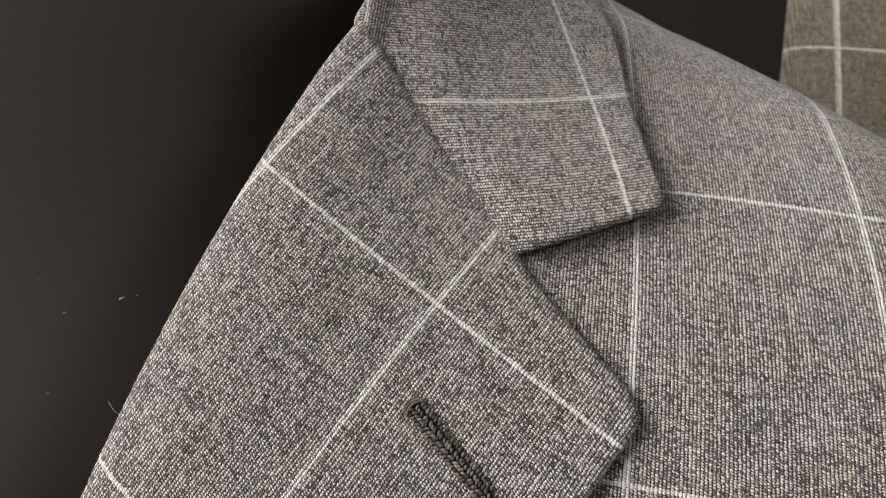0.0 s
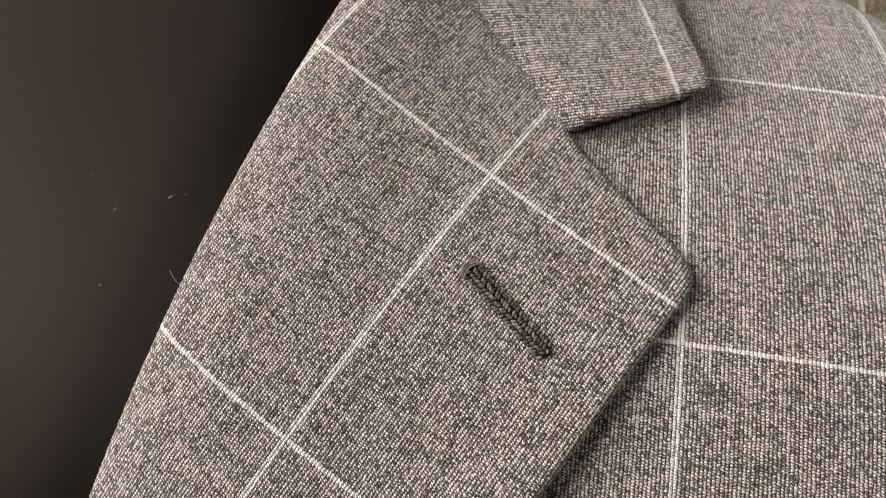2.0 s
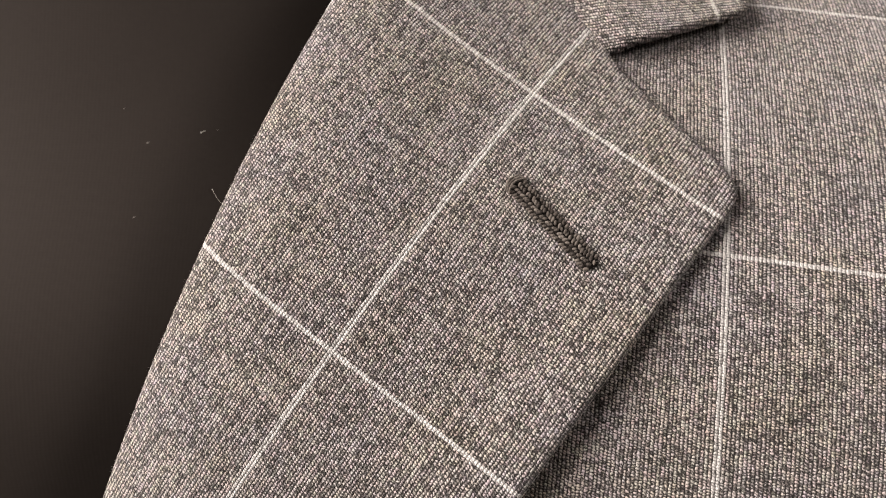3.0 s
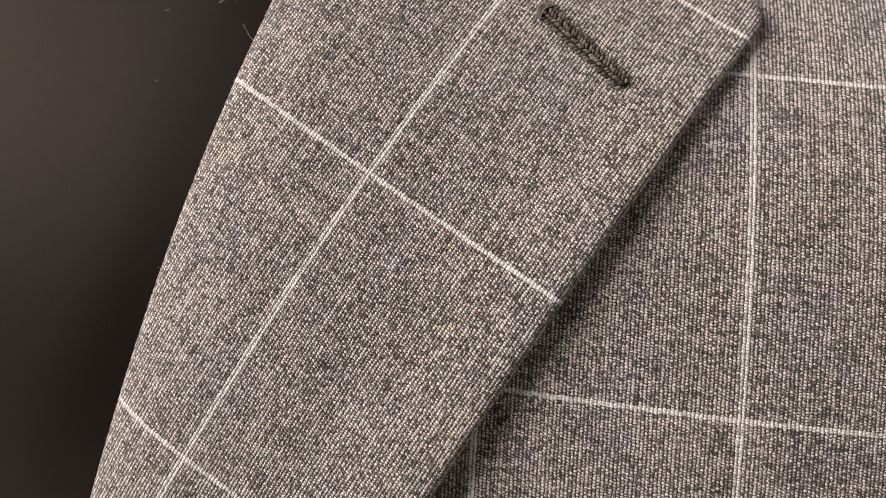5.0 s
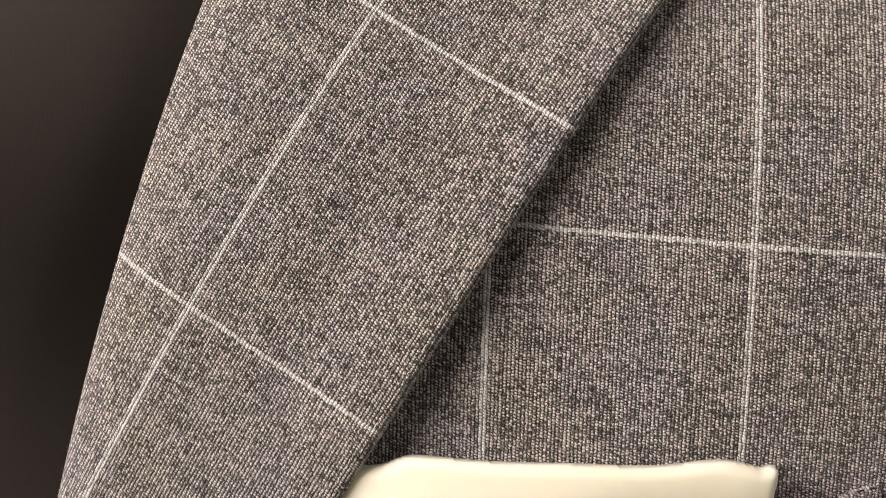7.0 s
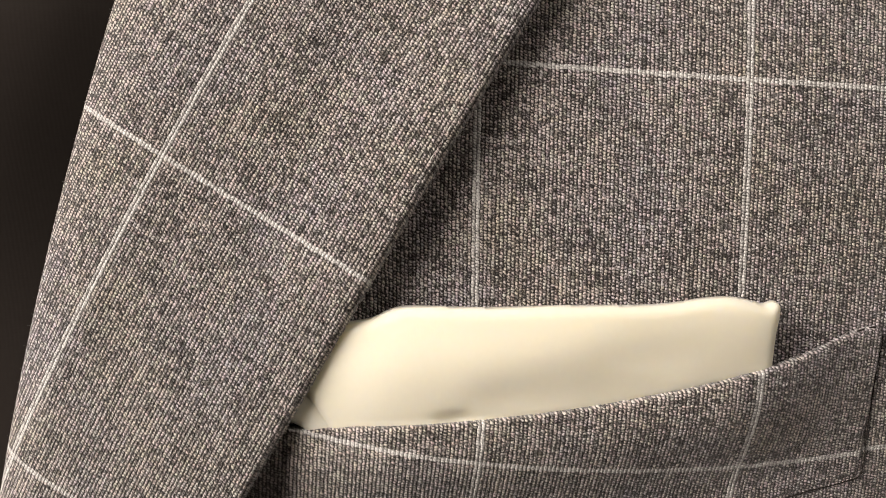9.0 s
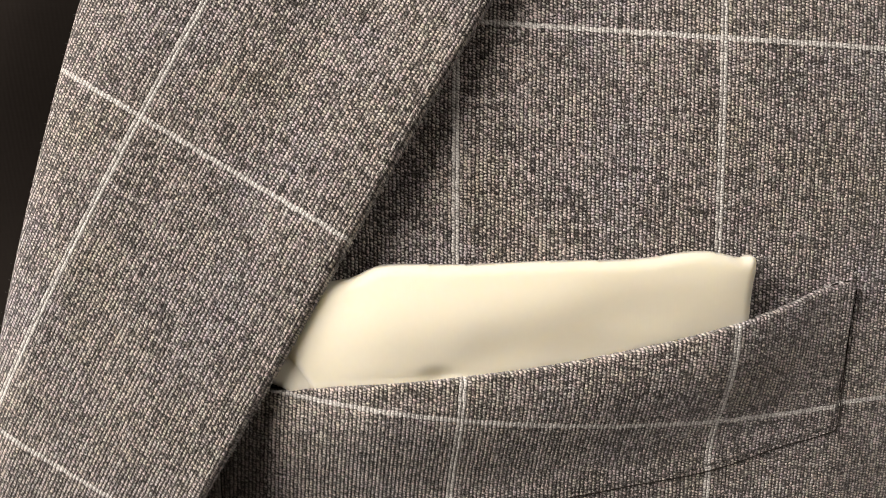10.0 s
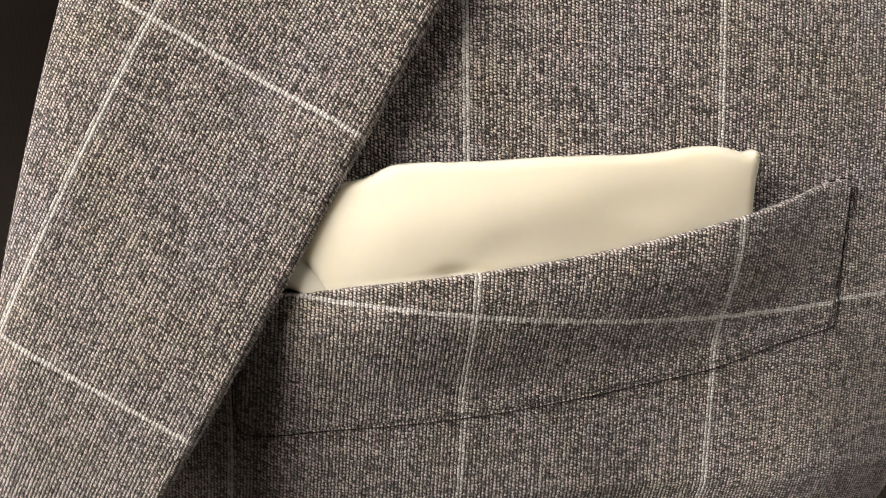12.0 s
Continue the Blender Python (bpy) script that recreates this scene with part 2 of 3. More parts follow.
def sheet(name, out, depth, thick, rim, grid, uv, material, parent, label=""):
    """A piece of cloth cut to an outline in x and z, laid at depth(x, z), with a soft rounded rim and a back."""
    out = np.asarray(out)
    xs = np.arange(out[:, 0].min() - grid, out[:, 0].max() + 2 * grid, grid)
    zs = np.arange(out[:, 1].min() - grid, out[:, 1].max() + 2 * grid, grid)
    px, pz = [a.ravel() for a in np.meshgrid(xs, zs)]
    inside, d, nx, nz = reach(px, pz, out)
    use = inside | (d < 0.72 * grid)
    rimmed = use & (~inside | (d < 0.3 * grid))
    px, pz, d = np.where(rimmed, nx, px), np.where(rimmed, nz, pz), np.where(rimmed, 0, d)
    w = len(xs)
    corner = np.arange(len(px)).reshape(len(zs), w)
    quads = np.stack([corner[:-1, :-1], corner[:-1, 1:], corner[1:, 1:], corner[1:, :-1]], -1).reshape(-1, 4)
    quads = quads[use[quads].all(1)]
    used = np.unique(quads)
    front = np.full(len(px), -1)
    front[used] = np.arange(len(used))
    back = front.copy()
    free = used[~rimmed[used]]
    back[free] = len(used) + np.arange(len(free))
    y = depth(px, pz)
    top = y - thick * np.sqrt(np.clip(1 - (1 - np.minimum(d / rim, 1)) ** 2, 0, 1))
    verts = np.concatenate([np.stack([px, top, pz], 1)[used], np.stack([px, y, pz], 1)[free]])
    rear = back[quads][:, ::-1]
    keep = np.array([len(set(f)) == 4 for f in rear.tolist()]) & ~rimmed[quads].all(1)
    faces = np.concatenate([front[quads], rear[keep]]).tolist()
    me = bpy.data.meshes.new(name)
    me.from_pydata(verts.tolist(), [], faces)
    uu, vv = uv(verts[:, 0], verts[:, 2])
    layer = me.uv_layers.new(name="UVMap")
    idx = np.empty(len(me.loops), np.int32)
    me.loops.foreach_get("vertex_index", idx)
    layer.data.foreach_set("uv", np.stack([uu[idx], vv[idx]], 1).astype(np.float32).ravel())
    me.validate()
    return link_mesh(name, me, material, parent, label)


# ---------------------------------------------------------------- the form of the chest
CHEST = (0.12497, 0.00804, 0.02634, 0.00624, -0.01046, -0.01363, 0.00793, 0.01824, 0.01144, 0.00165, -0.01571, 0.0091, 0.00396, -0.01752, 0.00739)


def form(x, z):
    """How far ahead the cloth of the chest lies: full at the breast, rolling back over shoulder and side."""
    x, z = np.asarray(x, float), np.asarray(z, float)
    zc, xc = np.clip(z, 1.16, 1.41), np.clip(x, -0.125, 0.085)
    y = poly(CHEST, xc, zc, 4) + 0.12 * (zc - z).clip(0) + 0.3 * (x - xc).clip(0)  + 4.0 * (1.2 - z).clip(0, 0.06) ** 2
    y = y - 3.6 * (x - 0.025).clip(0, 0.06) ** 2 * step(1.26, 1.21, z)
    crest = 1.3975 - 0.40 * (x - 0.042) - 2.6 * (x - 0.042) ** 2 + 0.003 * np.exp(-((x - 0.070) / 0.02) ** 2)
    d = (z - crest).clip(0)
    y = y + 55 * np.minimum(d, 0.03) ** 2 + 3.3 * (d - 0.03).clip(0)
    e = (x - (0.064 + 0.40 * (z - 1.165))).clip(0)
    return y + 70 * np.minimum(e, 0.03) ** 2 + 3.0 * (e - 0.03).clip(0)


def fold_x(z):
    s = (np.asarray(z) - 1.27) / 0.1
    return 0.00191 * s**3 + 0.00676 * s**2 + 0.03698 * s - 0.07823


def outer_x(z):
    s = (np.asarray(z) - 1.27) / 0.1
    return 0.00812 * s**3 + 0.01282 * s**2 + 0.07205 * s - 0.00738


def sag(x, z):
    """The cloth falls back below the mouth of the breast pocket."""
    d = (1.214 - np.asarray(z)).clip(0)
    return (5.0 * np.minimum(d, 0.05) ** 2 + 0.50 * (d - 0.05).clip(0)) * (1 - 0.75 * step(0.005, 0.045, x))


def settle(x, z):
    """Where a place on the fallen cloth would lie if it stood full; the pattern is laid out there."""
    k = 1 - sag(x, z) / 0.135
    return -0.048 + (np.asarray(x) + 0.048) * k, 1.212 + (np.asarray(z) - 1.212) * k


def fall(points):
    """The other way round, for outlines."""
    out = []
    for x, z in points:
        k = 1 + float(sag(x, np.array(1.212 + (z - 1.212) * 1.04))) / 0.135
        out.append((-0.048 + (x + 0.048) * k, 1.212 + (z - 1.212) * k))
    return out


def chest_depth(x, z):
    d = (-0.043 - x).clip(0) * step(1.212, 1.188, z)
    return form(x, z) + sag(x, z) + 0.0025 + 4 * np.minimum(d, 0.03) ** 2


def chest_uv(x, z):
    x, z = settle(x, z)
    return (poly((0.4244, -0.2438, -0.1729, -0.0543, 0.0693, 2.3601, 0.0165, 0.0819, 0.0777, -0.106, 0.1119, -0.0199, -0.1073, -0.342, 0.2815), x, z, 4),
            poly((1.784, -1.6691, -0.1457, -0.0868, -0.226, -0.0022, 0.1715, -0.0045, -0.1849, 0.0174), x, z, 3))


def lapel_depth(x, z):
    roll = 1 - ((x + 0.0003 - fold_x(z)) / (0.010 + 0.012 * step(1.20, 1.29, z))).clip(0, 1)
    lift = 0.0020 * step(0.025, 0.002, outer_x(z) - x) * step(1.32, 1.28, z) * step(1.208, 1.234, z)
    return form(x, z) + 0.0008 - lift - 0.0030 * step(1.27, 1.19, z) + 0.006 * (1 - np.sqrt(1 - np.minimum(roll, 1) ** 2 * 0.98))


def lapel_uv(x, z):
    return (poly((1.0815, -1.4038, -0.1586, 0.0207, 1.9117, 0.0881, -0.155, -0.2103, 0.1703, -0.1035), x, z, 3),
            poly((0.993, -1.4127, -0.0282, 0.0063, -1.0231, -0.0279, -0.1354, -0.0692, 0.0161, -0.0538), x, z, 3))


def collar_uv(x, z):
    return (poly((2.6703, -2.2299, -0.2053, 0.1154, -0.0426, 0.4926), x, z, 2),
            poly((-0.5619, -0.3188, 0.3079, 1.6643, 0.0757, 0.0085), x, z, 2))


def welt_uv(x, z):
    x, z = settle(x, z)
    return (poly((0.3344, -0.2847, 2.3622), x, z, 1),
            poly((1.6619, -1.738, 0.0101, -0.1581, 0.0049, 0.2823), x, z, 2))


# ---------------------------------------------------------------- the room
box("floor", (-2.2, -2.8, -0.05), (2.2, 1.6, 0.0), FLOOR, "dark brown shop floor", "floor")
box("ceiling", (-2.2, -2.8, 2.7), (2.2, 1.6, 2.75), WALL, "plain grey-brown ceiling", "ceiling")
box("wall_north", (-2.2, 1.5, 0.0), (2.2, 1.6, 2.7), DARK_WALL, "dark black-brown wall panel behind the clothes", "wall")
box("wall_south", (-2.2, -2.8, 0.0), (2.2, -2.7, 2.7), WALL, "plain grey-brown wall", "wall")
box("wall_west", (-2.2, -2.7, 0.0), (-2.1, 1.5, 2.7), WALL, "plain grey-brown wall", "wall")
box("wall_east", (2.1, -2.7, 0.0), (2.2, 1.5, 2.7), WALL, "plain grey-brown wall", "wall")


# ---------------------------------------------------------------- the dress form under the jacket
def loft(rings, around=72):
    """A closed skin through elliptic rings (cx, cy, z, half width, half depth)."""
    bm = bmesh.new()
    rows = []
    for cx, cy, z, a, b in rings:
        rows.append([bm.verts.new((cx + a * math.cos(t), cy + b * math.sin(t), z)) for t in (2 * math.pi * k / around for k in range(around))])
    for lo, hi in zip(rows, rows[1:]):
        for k in range(around):
            bm.faces.new((lo[k], lo[(k + 1) % around], hi[(k + 1) % around], hi[k]))
    bm.faces.new(rows[0][::-1])
    bm.faces.new(rows[-1])
    return bm


def rod(a, b, r, sides=12):
    a, b = Vector(a), Vector(b)
    bm = bmesh.new()
    bmesh.ops.create_cone(bm, cap_ends=True, segments=sides, radius1=r, radius2=r, depth=(b - a).length)
    m = Matrix.Translation((a + b) / 2) @ (b - a).to_track_quat("Z", "Y").to_matrix().to_4x4()
    bmesh.ops.transform(bm, matrix=m, verts=bm.verts)
    return bm


def torso_rings(cx, cy):
    out = []
    for z in np.linspace(0.92, 1.56, 41):
        hip = step(1.12, 0.92, z)
        sho = step(1.42, 1.53, z)
        a = 0.172 + 0.015 * hip - 0.115 * sho
        b = 0.124 + 0.020 * math.exp(-((z - 1.285) / 0.042) ** 2) - 0.068 * sho
        out.append((cx, cy, z, a, b))
    return out


form_stand = thing("dress_form", "black jersey-covered dress form wearing the grey jacket", "mannequin", (-0.152, 0.293, 0))


def under(ob, parent):
    ob.matrix_parent_inverse = Matrix.Translation(-Vector(parent.location))
    return ob


under(part("torso", loft(torso_rings(-0.152, 0.293)), JERSEY, form_stand, "black jersey torso"), form_stand)
under(part("pole", rod((-0.152, 0.293, 0.02), (-0.152, 0.293, 0.93), 0.014, 20), STEEL, form_stand), form_stand)
under(part("base_plate", loft([(-0.152, 0.293, 0.0, 0.16, 0.16), (-0.152, 0.293, 0.012, 0.16, 0.16), (-0.152, 0.293, 0.022, 0.15, 0.15)]), STEEL, form_stand), form_stand)


# ---------------------------------------------------------------- the jacket
jacket = thing("suit_jacket", "grey melange wool suit jacket with pale windowpane check", "jacket", (0, 0, 0))

# front panel, from under the lapel round the side and over the shoulder
zz = np.linspace(1.08, 1.39, 12)
panel = [(float(fold_x(max(z, 1.12))) + 0.006, float(z)) for z in zz]
panel += [(-0.012, 1.43), (0.03, 1.445), (0.08, 1.435), (0.115, 1.41), (0.145, 1.37), (0.15, 1.28), (0.13, 1.2), (0.10, 1.13), (0.095, 1.08)]
front_panel = sheet("front_panel", soften(panel), chest_depth, 0.0009, 0.0009, 0.0011, chest_uv, SUIT, jacket)

# lapel: fold, gorge seam, upper edge, rounded tip, outer edge
zz = np.linspace(1.12, 1.388, 24)
lapel_out = [(float(fold_x(z)) - 0.0003, float(z)) for z in zz]
lapel_out += [(-0.0162, 1.3962), (-0.0151, 1.3945), (-0.0103, 1.3862), (-0.0004, 1.3707), (0.0111, 1.3538), (0.0136, 1.3501),
              (0.0154, 1.346), (0.0197, 1.3406), (0.0251, 1.3339), (0.0303, 1.328), (0.0325, 1.3250), (0.0333, 1.3222), (0.0325, 1.3197)]
lapel_out += [(float(outer_x(z)), float(z)) for z in np.linspace(1.3155, 1.12, 22)]
lapel = sheet("lapel", soften(lapel_out), lapel_depth, 0.0020, 0.0016, 0.00056, lapel_uv, SUIT, jacket, "wide notch lapel with the check cut on the slant")


def collar_depth(x, z):
    seam_x = 0.011 - 0.644 * (z - 1.3492)                 # the gorge, where the leaf is sewn to the lapel
    free = step(0.000, 0.010, x - seam_x) * step(1.415, 1.35, z)
    roll = step(0.006, -0.019, x - 0.3 * (z - 1.40))
    return form(x, z) + 0.0018 - 0.0034 * free + 0.004 * roll


collar_out = [(-0.0160, 1.399), (-0.0180, 1.3955), (-0.0172, 1.3930), (-0.0124, 1.3850), (-0.0025, 1.3695), (0.0090, 1.3526), (0.0110, 1.3492),
              (0.0125, 1.3483), (0.0150, 1.3489), (0.0182, 1.3501), (0.0269, 1.3527), (0.0347, 1.3553), (0.0392, 1.3565), (0.0414, 1.3577), (0.0424, 1.3602),
              (0.0421, 1.3634), (0.0407, 1.3713), (0.0398, 1.3797), (0.0396, 1.388), (0.0393, 1.3969), (0.0378, 1.4044), (0.0345, 1.413), (0.030, 1.43),
              (0.004, 1.43), (-0.006, 1.418)]
collar_out = [(x * (1 + 0.006 * step(0.004, 0.030, x)), z) for x, z in collar_out]
collar = sheet("collar", soften(collar_out), collar_depth, 0.0022, 0.0015, 0.0007, collar_uv, SUIT, jacket, "pointed collar leaf with the check running level")


def welt_line(x):
    """The lower seam of the breast pocket."""
    return 1.1806 + 0.09 * (x + 0.01) + 1.05 * (x + 0.02) ** 2


def welt_depth(x, z):
    up = step(0.0, 0.020, z - welt_line(x))
    mid = step(-0.058, -0.03, x) * step(0.043, 0.015, x)
    return chest_depth(x, z) + 0.0002 * (1 - up) - 0.0003 * up - (0.0005 + 0.0014 * step(0.044, 0.026, x) + 0.0043 * mid) * up


welt_out = [(-0.0622, 1.1800), (-0.0620, 1.1792), (-0.0610, 1.1789), (-0.0454, 1.1787), (-0.0362, 1.1788), (-0.0224, 1.1792), (-0.0084, 1.1804), (0.0055, 1.1822),
            (0.0183, 1.1837), (0.0311, 1.1866), (0.0394, 1.1880), (0.0408, 1.1884), (0.0414, 1.1900), (0.0418, 1.1945), (0.0430, 1.2040), (0.0442, 1.2118), (0.0440, 1.2133),
            (0.0424, 1.2137), (0.0385, 1.2130), (0.0330, 1.2112), (0.0246, 1.2094), (0.0157, 1.2075), (0.0062, 1.206), (-0.0077, 1.2042), (-0.0221, 1.2032),
            (-0.0345, 1.2027), (-0.0590, 1.2026), (-0.0603, 1.2022), (-0.0606, 1.201)]
welt = sheet("breast_pocket_welt", soften(fall(welt_out)), welt_depth, 0.0013, 0.0006, 0.0005, welt_uv, SUIT, jacket, "slanted breast pocket welt matched to the check")


# ---------------------------------------------------------------- pocket square
def square_depth(x, z):
    s = ((z - 1.2035 - 0.10 * (x + 0.01).clip(0)) / 0.018).clip(0, 1)
    belly = np.sin(np.pi * s ** 0.7) * step(-0.050, -0.034, x)
    mouth = 1.2028 + 1.85 * (x + 0.035).clip(0) ** 2
    y = form(x, z) + 0.6 * sag(x, z) + 0.0003 - 0.0006 * belly - 0.0026 * step(-0.052, -0.020, x) * (0.62 + 0.38 * step(mouth - 0.001, mouth + 0.010, z))
    y = y - 0.0013 * np.exp(-((x + 0.007) / 0.019) ** 2) * step(mouth, mouth + 0.013, z)   # the middle stands forward
    y = y + 0.0003 * step(0.55, 1.0, s)                # the folded top leans back
    for cx, cz, wx, wz, h in ((-0.034, 1.2125, 0.007, 0.008, -0.0007), (0.001, 1.2125, 0.010, 0.004, 0.0004), (0.010, 1.2085, 0.008, 0.003, -0.0005),
                              (0.020, 1.2150, 0.006, 0.006, -0.0004), (-0.0180, 1.2065, 0.006, 0.003, 0.0005)):
        y = y + 0.55 * h * np.exp(-((x - cx) / wx) ** 2 - ((z - cz - 0.12 * (x - cx)) / wz) ** 2)
    y = y + 0.0009 * np.exp(-((x + 0.0255) / 0.0030) ** 2 - ((z - 1.2032) / 0.0013) ** 2)
    y = y - 0.0002 * np.exp(-(((x - 0.004) + 2.2 * (z - 1.209)) / 0.006) ** 2 - ((z - 1.207) / 0.004) ** 2)
    return y


square_out = [(-0.060, 1.214), (-0.050, 1.2185), (-0.0411, 1.2196), (-0.0380, 1.2199), (-0.0344, 1.2216), (-0.0310, 1.2217), (-0.0222, 1.2209), (-0.0160, 1.2207), (-0.0072, 1.2205),
              (0.0036, 1.2198), (0.0080, 1.2199), (0.0128, 1.2204), (0.0166, 1.2204), (0.0199, 1.2196), (0.0219, 1.2188), (0.0228, 1.2193), (0.0241, 1.2192), (0.0247, 1.2180), (0.0238, 1.2135), (0.0238, 1.209), (0.0234, 1.196), (-0.0425, 1.194),
              (-0.0460, 1.2010), (-0.0476, 1.2045), (-0.0496, 1.2078), (-0.0535, 1.2105), (-0.060, 1.212)]
pocket_square = thing("pocket_square", "ivory satin pocket square folded straight in the breast pocket", "pocket square", (0, 0, 0))
sheet("front_fold", soften(square_out), square_depth, 0.0020, 0.0020, 0.0004, lambda x, z: (x * 10, z * 10), SATIN, pocket_square)
corner_out = [(-0.062, 1.2125), (-0.0525, 1.2115), (-0.0465, 1.2100), (-0.0440, 1.2055), (-0.0422, 1.2010), (-0.0425, 1.1998), (-0.049, 1.1996), (-0.0505, 1.2035), (-0.060, 1.204)]
sheet("corner_fold", soften(corner_out), lambda x, z: form(x, z) + 0.0003, 0.0014, 0.0009, 0.0005, lambda x, z: (x * 10, z * 10), SATIN, pocket_square)


# ---------------------------------------------------------------- buttonhole and stitches
def lapel_place(x, z, lift=0.0):
    return Vector((x, float(lapel_depth(np.array(x), np.array(z))) - 0.0020 - lift, z))


def grain(name, length, radius):
    """One short stitch of thread, along x, plump in the middle."""
    bm = bmesh.new()
    bmesh.ops.create_uvsphere(bm, u_segments=8, v_segments=6, radius=1.0)
    for v in bm.verts:
        v.co = (v.co.z * length / 2, v.co.y * radius, v.co.x * radius)
    me = bpy.data.meshes.new(name)
    bm.to_mesh(me)
    bm.free()
    for p in me.polygons:
        p.use_smooth = True
    return me


def lay(name, me, place, along, parent):
    """A stitch at a place, turned to lie along a direction in the cloth."""
    ob = new(name, me)
    ob.parent = parent
    along = Vector(along).normalized()
    out = Vector((0, -1, 0))
    side = out.cross(along).normalized()
    turn = Matrix((along, side, along.cross(side))).transposed().to_4x4()
    ob.matrix_world = Matrix.Translation(place) @ turn @ Matrix.Scale(random.uniform(0.8, 1.2), 4)
    return ob


hole_top, hole_end = Vector((-0.0056, 0, 1.3241)), Vector((0.0076, 0, 1.3093))
run = (hole_end - hole_top).normalized()
across = Vector((run.z, 0, -run.x))
if across.x > 0:
    across = -across


def hole_bed():
    out = []
    for k in range(28):
        t = 2 * math.pi * k / 28
        c = (hole_top + hole_end) / 2 + run * math.copysign(abs(math.cos(t)) ** 0.5, math.cos(t)) * 0.0100 + across * math.copysign(abs(math.sin(t)) ** 0.6, math.sin(t)) * 0.00172
        out.append((c.x, c.z))
    return np.array(out)


# the near-black bed paints the shade between the stitches and round their rim
buttonhole = sheet("buttonhole", hole_bed(), lambda x, z: lapel_depth(x, z) - 0.0017, 0.0008, 0.0009, 0.0003, lambda x, z: (x * 10, z * 10), DARK_THREAD_AND_SHADE, jacket,
                   "hand-sewn lapel buttonhole in dark brown thread")
stitch = grain("stitch", 0.00102, 0.00030)
stitch.materials.append(THREAD)
for k in range(27):
    for side in (-1.5, -0.5, 0.5, 1.5):
        stagger = 0.00034 if side in (-0.5, 1.5) else 0.0
        c = hole_top + run * (0.0010 + k * 0.00068 + stagger + random.uniform(-0.00014, 0.00014)) + across * (side * 0.00090 + random.uniform(-0.00010, 0.00010))
        lean = across * (0.75 if abs(side) < 1 else 0.95) - run * (0.85 * (1 if side > 0 else -0.55) + random.uniform(-0.35, 0.35))
        lean.y = random.uniform(-0.4, 0.4)
        lay("stitch", stitch, lapel_place(c.x, c.z, 0.0008 - 0.00045 * (abs(side) > 1) + random.uniform(-0.00012, 0.00012)), lean, buttonhole)
bar = grain("bar_stitch", 0.0016, 0.00024)
bar.materials.append(BAR_THREAD)
for row in range(3):                          # the wrapped bar that closes the upper end in an arc
    for k in range(-2, 3):
        c = hole_top + across * (k * 0.00072) + run * (0.00012 * k * k - 0.0004 + row * 0.00042)
        lay("bar_stitch", bar, lapel_place(c.x, c.z, 0.0010 - 0.00006 * k * k), across + run * (0.42 * k + random.uniform(-0.15, 0.15)), buttonhole)

pick = grain("edge_stitch", 0.0011, 0.00014)
pick.materials.append(PALE_THREAD)
for z in np.arange(1.135, 1.315, 0.0042):
    x = float(outer_x(z)) - 0.0022
    if random.random() < 0.8:
        dz = 0.001
        lay("edge_stitch", pick, lapel_place(x + random.uniform(-0.0002, 0.0002), z, -0.00003), (float(outer_x(z + dz) - outer_x(z)), 0, dz), lapel)

for x, z, ax, az in [(0.0397 - 0.0009 * k, 1.3598 + 0.0042 * k, -0.14, 1.0) for k in range(7)]:
    lay("edge_stitch", pick, Vector((x, float(collar_depth(np.array(x), np.array(z))) - 0.00215, z)), (ax, 0, az), collar)
for k in range(5):
    x, z = 0.0146 + 0.0034 * k, 1.3438 - 0.0041 * k
    lay("edge_stitch", pick, lapel_place(x, z, -0.00003), (0.64, 0, -0.77), lapel)


def fibre(name, points, radius, material, parent=None):
    """A thin bent fibre through a few places."""
    cu = bpy.data.curves.new(name, "CURVE")
    cu.dimensions, cu.bevel_depth, cu.bevel_resolution = "3D", radius, 1
    s = cu.splines.new("BEZIER")
    s.bezier_points.add(len(points) - 1)
    for b, p in zip(s.bezier_points, points):
        b.co, b.handle_left_type, b.handle_right_type = p, "AUTO", "AUTO"
    tmp = bpy.data.objects.new(name, cu)
    me = bpy.data.meshes.new_from_object(tmp)
    bpy.data.objects.remove(tmp)
    return link_mesh(name, me, material, parent)


fibre("loose_fibre", [(-0.0570, 0.1425, 1.3205), (-0.0577, 0.1415, 1.3214), (-0.0583, 0.141, 1.3226), (-0.0587, 0.141, 1.3234)], 0.00004, PALE_THREAD, jacket)


def fuzz(name, spots, parent):
    """Short stray wool fibres standing off an edge, as one mesh of thin three-sided hairs."""
    rng = np.random.default_rng(4)
    verts, faces = [], []
    for place, out in spots:
        length = rng.uniform(0.0002, 0.0007)
        way = (Vector(out) + Vector(rng.normal(0, 0.8, 3))).normalized()
        bend = Vector(rng.normal(0, 0.35, 3)) * length
        side = way.orthogonal().normalized()
        up = way.cross(side)
        for k, w in ((0, 1.0), (0.5, 0.8), (1.0, 0.25)):
            c = Vector(place) + way * (length * k) + bend * k * k
            for j in range(3):
                a = 2 * math.pi * j / 3
                verts.append(c + (side * math.cos(a) + up * math.sin(a)) * 0.000022 * w)
        n = len(verts) - 9
        for r in (0, 3):
            for j in range(3):
                faces.append((n + r + j, n + r + (j + 1) % 3, n + r + 3 + (j + 1) % 3, n + r + 3 + j))
    me = bpy.data.meshes.new(name)
    me.from_pydata([tuple(v) for v in verts], [], faces)
    return tagged(link_mesh(name, me, PALE_THREAD, parent, "fine stray wool fibres along the edge"), kind="stuff")


spots = []
for z in np.random.default_rng(2).uniform(1.15, 1.388, 2600):
    x = float(fold_x(z))
    spots.append(((x + 0.0002, float(lapel_depth(np.array(x), np.array(z))) - 0.0001, z), (-1, -0.3, 0.2)))
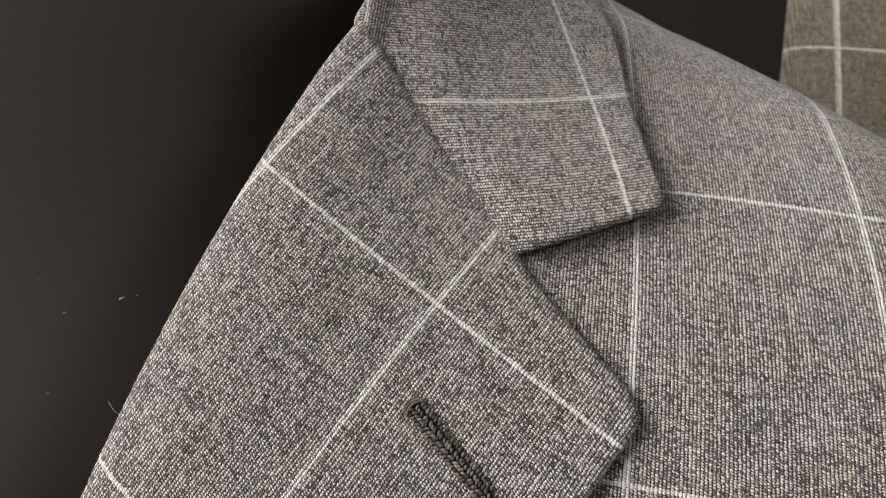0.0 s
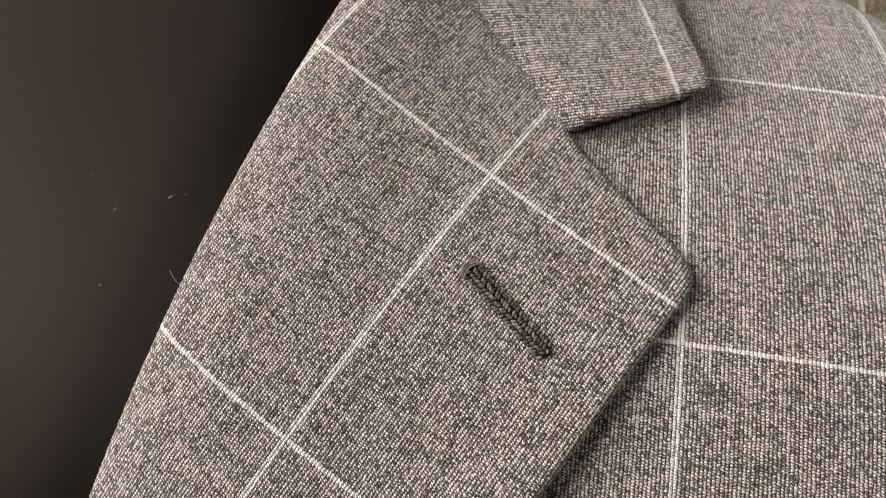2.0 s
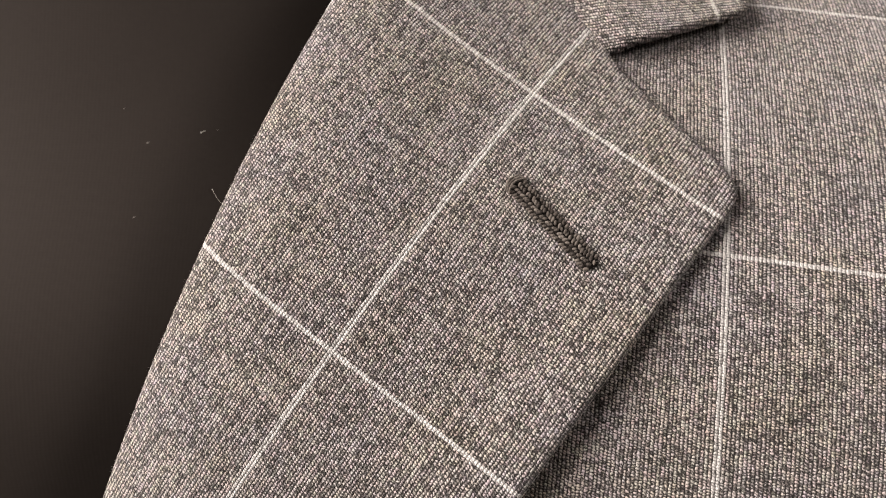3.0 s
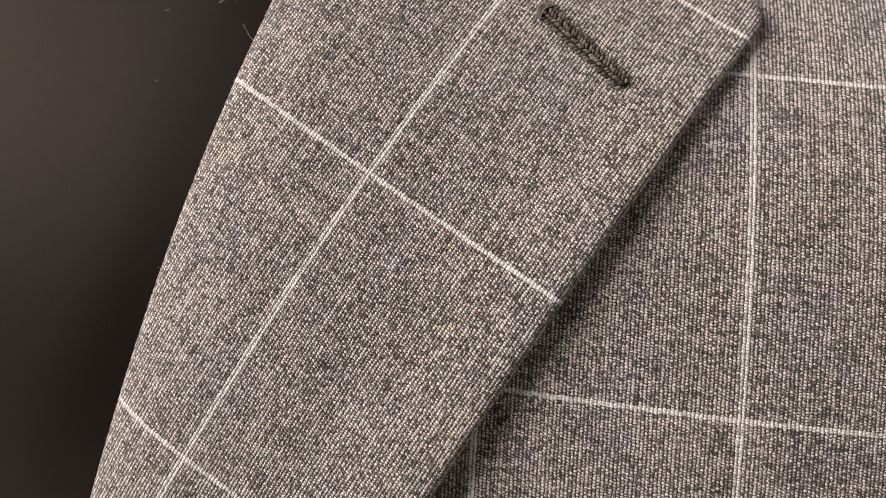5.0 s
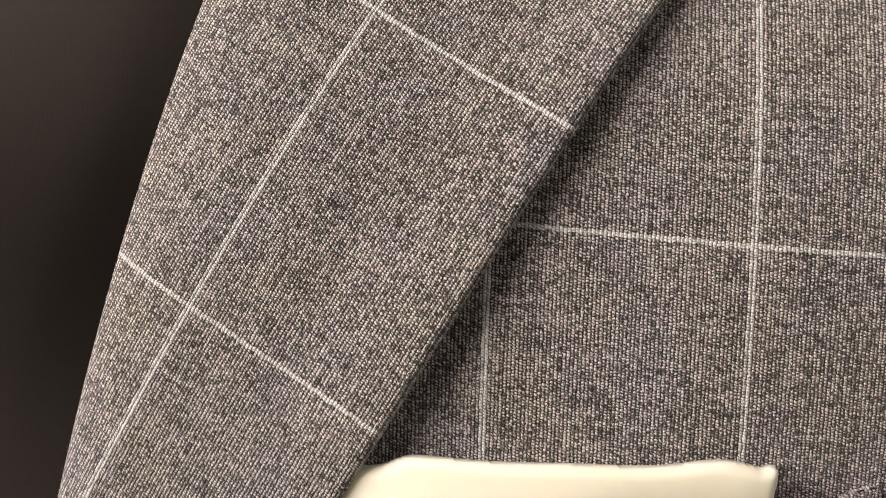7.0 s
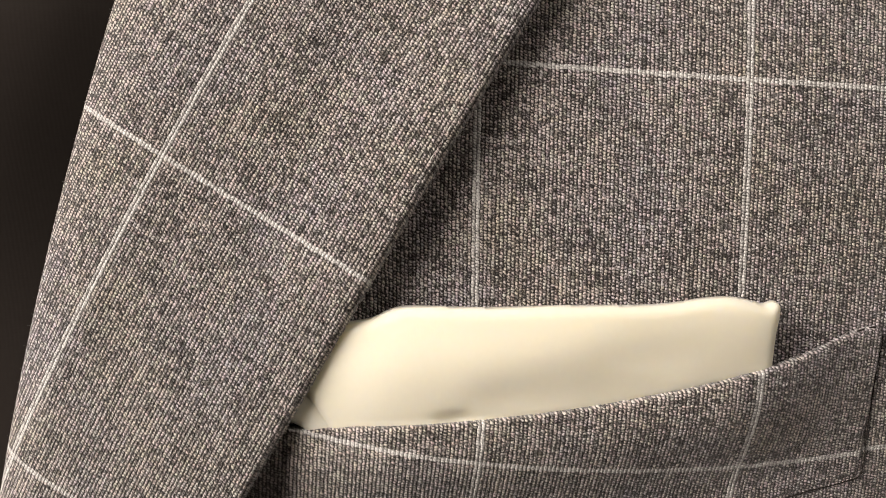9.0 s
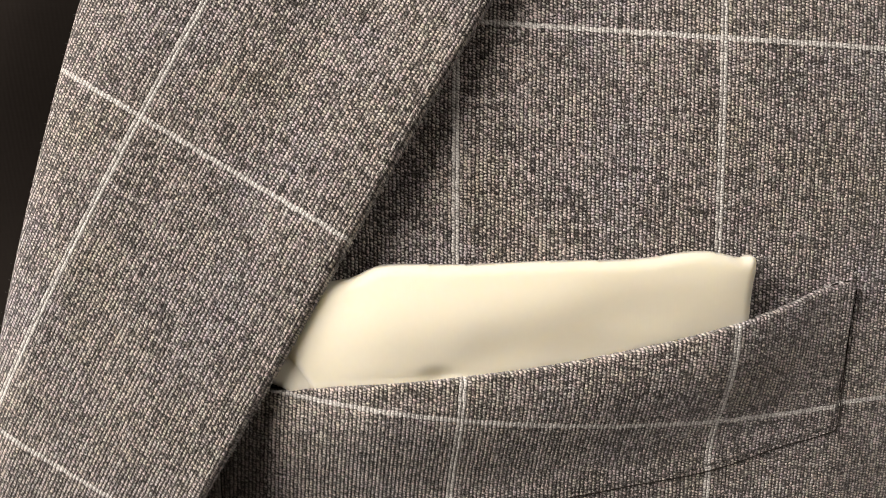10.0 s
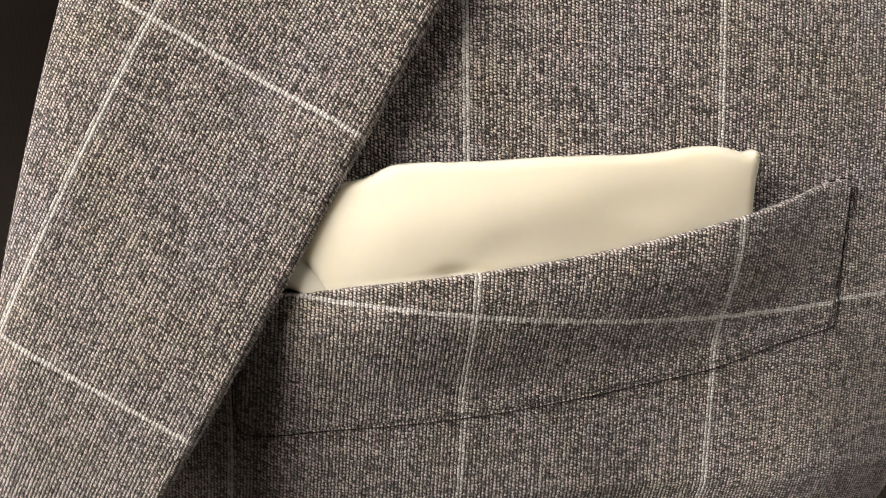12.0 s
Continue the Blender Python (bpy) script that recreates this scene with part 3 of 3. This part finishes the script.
for z in np.random.default_rng(3).uniform(1.15, 1.318, 400):
    x = float(outer_x(z))
    spots.append(((x - 0.0001, float(lapel_depth(np.array(x), np.array(z))) - 0.0008, z), (1, -0.6, -0.5)))
fuzz("edge_fuzz", spots, lapel)


def seam_point(x, z):
    return (x, float(chest_depth(np.array(x), np.array(z))) - 0.0012, z)


seam = [(-0.0612, 1.1990), (-0.0622, 1.1800), (-0.0610, 1.1788), (-0.0454, 1.1785), (-0.0225, 1.1790), (-0.0086, 1.1802), (0.0055, 1.1819), (0.0183, 1.1834), (0.0311, 1.1863),
        (0.0394, 1.1877), (0.0410, 1.1882), (0.0416, 1.1900), (0.0420, 1.1945), (0.0432, 1.2040), (0.0444, 1.2118)]
# a dark tube round the welt, coloured as the shade in its groove
fibre("pocket_seam", [seam_point(x, z) for x, z in fall(seam)], 0.00010, DARK_THREAD_AND_SHADE, jacket)

tack = grain("tack_stitch", 0.0014, 0.00015)
tack.materials.append(DARK_THREAD_AND_SHADE)
for x, z, ax, az in ((0.0398, 1.2132, 1.0, 0.2), (0.0418, 1.2135, 1.0, 0.05), (0.0444, 1.2112, 0.1, -1.0), (0.0440, 1.2086, 0.15, -1.0)):
    lay("tack_stitch", tack, Vector(seam_point(x, z)) + Vector((0, -0.0012, 0)), (ax, 0, az), welt)


# ---------------------------------------------------------------- lint on the dress form
def torso_front(x, z):
    cx, cy, _, a, b = min(torso_rings(-0.152, 0.293), key=lambda r: abs(r[2] - z))
    return cy - b * math.sqrt(max(0.0, 1 - ((x - cx) / a) ** 2)) - 0.0002


for x, z, s in ((-0.0715, 1.3389, 1), (-0.0685, 1.3396, 0.4), (-0.0825, 1.3360, 0.6), (-0.0790, 1.3299, 0.6), (-0.0872, 1.3434, 0.35), (-0.0836, 1.3194, 0.5), (-0.0880, 1.3122, 0.7), (-0.0836, 1.3292, 0.4)):
    y = torso_front(x, z)
    lint = fibre("lint", [(x - 0.0006 * s, y, z - 0.0001), (x, y - 0.0003, z + 0.0002 * s), (x + 0.0005 * s, y, z + 0.00035 * s)], 0.00011 * s, PALE_THREAD)
    tagged(lint, "pale speck of lint on the black jersey", "lint", "lint specks")


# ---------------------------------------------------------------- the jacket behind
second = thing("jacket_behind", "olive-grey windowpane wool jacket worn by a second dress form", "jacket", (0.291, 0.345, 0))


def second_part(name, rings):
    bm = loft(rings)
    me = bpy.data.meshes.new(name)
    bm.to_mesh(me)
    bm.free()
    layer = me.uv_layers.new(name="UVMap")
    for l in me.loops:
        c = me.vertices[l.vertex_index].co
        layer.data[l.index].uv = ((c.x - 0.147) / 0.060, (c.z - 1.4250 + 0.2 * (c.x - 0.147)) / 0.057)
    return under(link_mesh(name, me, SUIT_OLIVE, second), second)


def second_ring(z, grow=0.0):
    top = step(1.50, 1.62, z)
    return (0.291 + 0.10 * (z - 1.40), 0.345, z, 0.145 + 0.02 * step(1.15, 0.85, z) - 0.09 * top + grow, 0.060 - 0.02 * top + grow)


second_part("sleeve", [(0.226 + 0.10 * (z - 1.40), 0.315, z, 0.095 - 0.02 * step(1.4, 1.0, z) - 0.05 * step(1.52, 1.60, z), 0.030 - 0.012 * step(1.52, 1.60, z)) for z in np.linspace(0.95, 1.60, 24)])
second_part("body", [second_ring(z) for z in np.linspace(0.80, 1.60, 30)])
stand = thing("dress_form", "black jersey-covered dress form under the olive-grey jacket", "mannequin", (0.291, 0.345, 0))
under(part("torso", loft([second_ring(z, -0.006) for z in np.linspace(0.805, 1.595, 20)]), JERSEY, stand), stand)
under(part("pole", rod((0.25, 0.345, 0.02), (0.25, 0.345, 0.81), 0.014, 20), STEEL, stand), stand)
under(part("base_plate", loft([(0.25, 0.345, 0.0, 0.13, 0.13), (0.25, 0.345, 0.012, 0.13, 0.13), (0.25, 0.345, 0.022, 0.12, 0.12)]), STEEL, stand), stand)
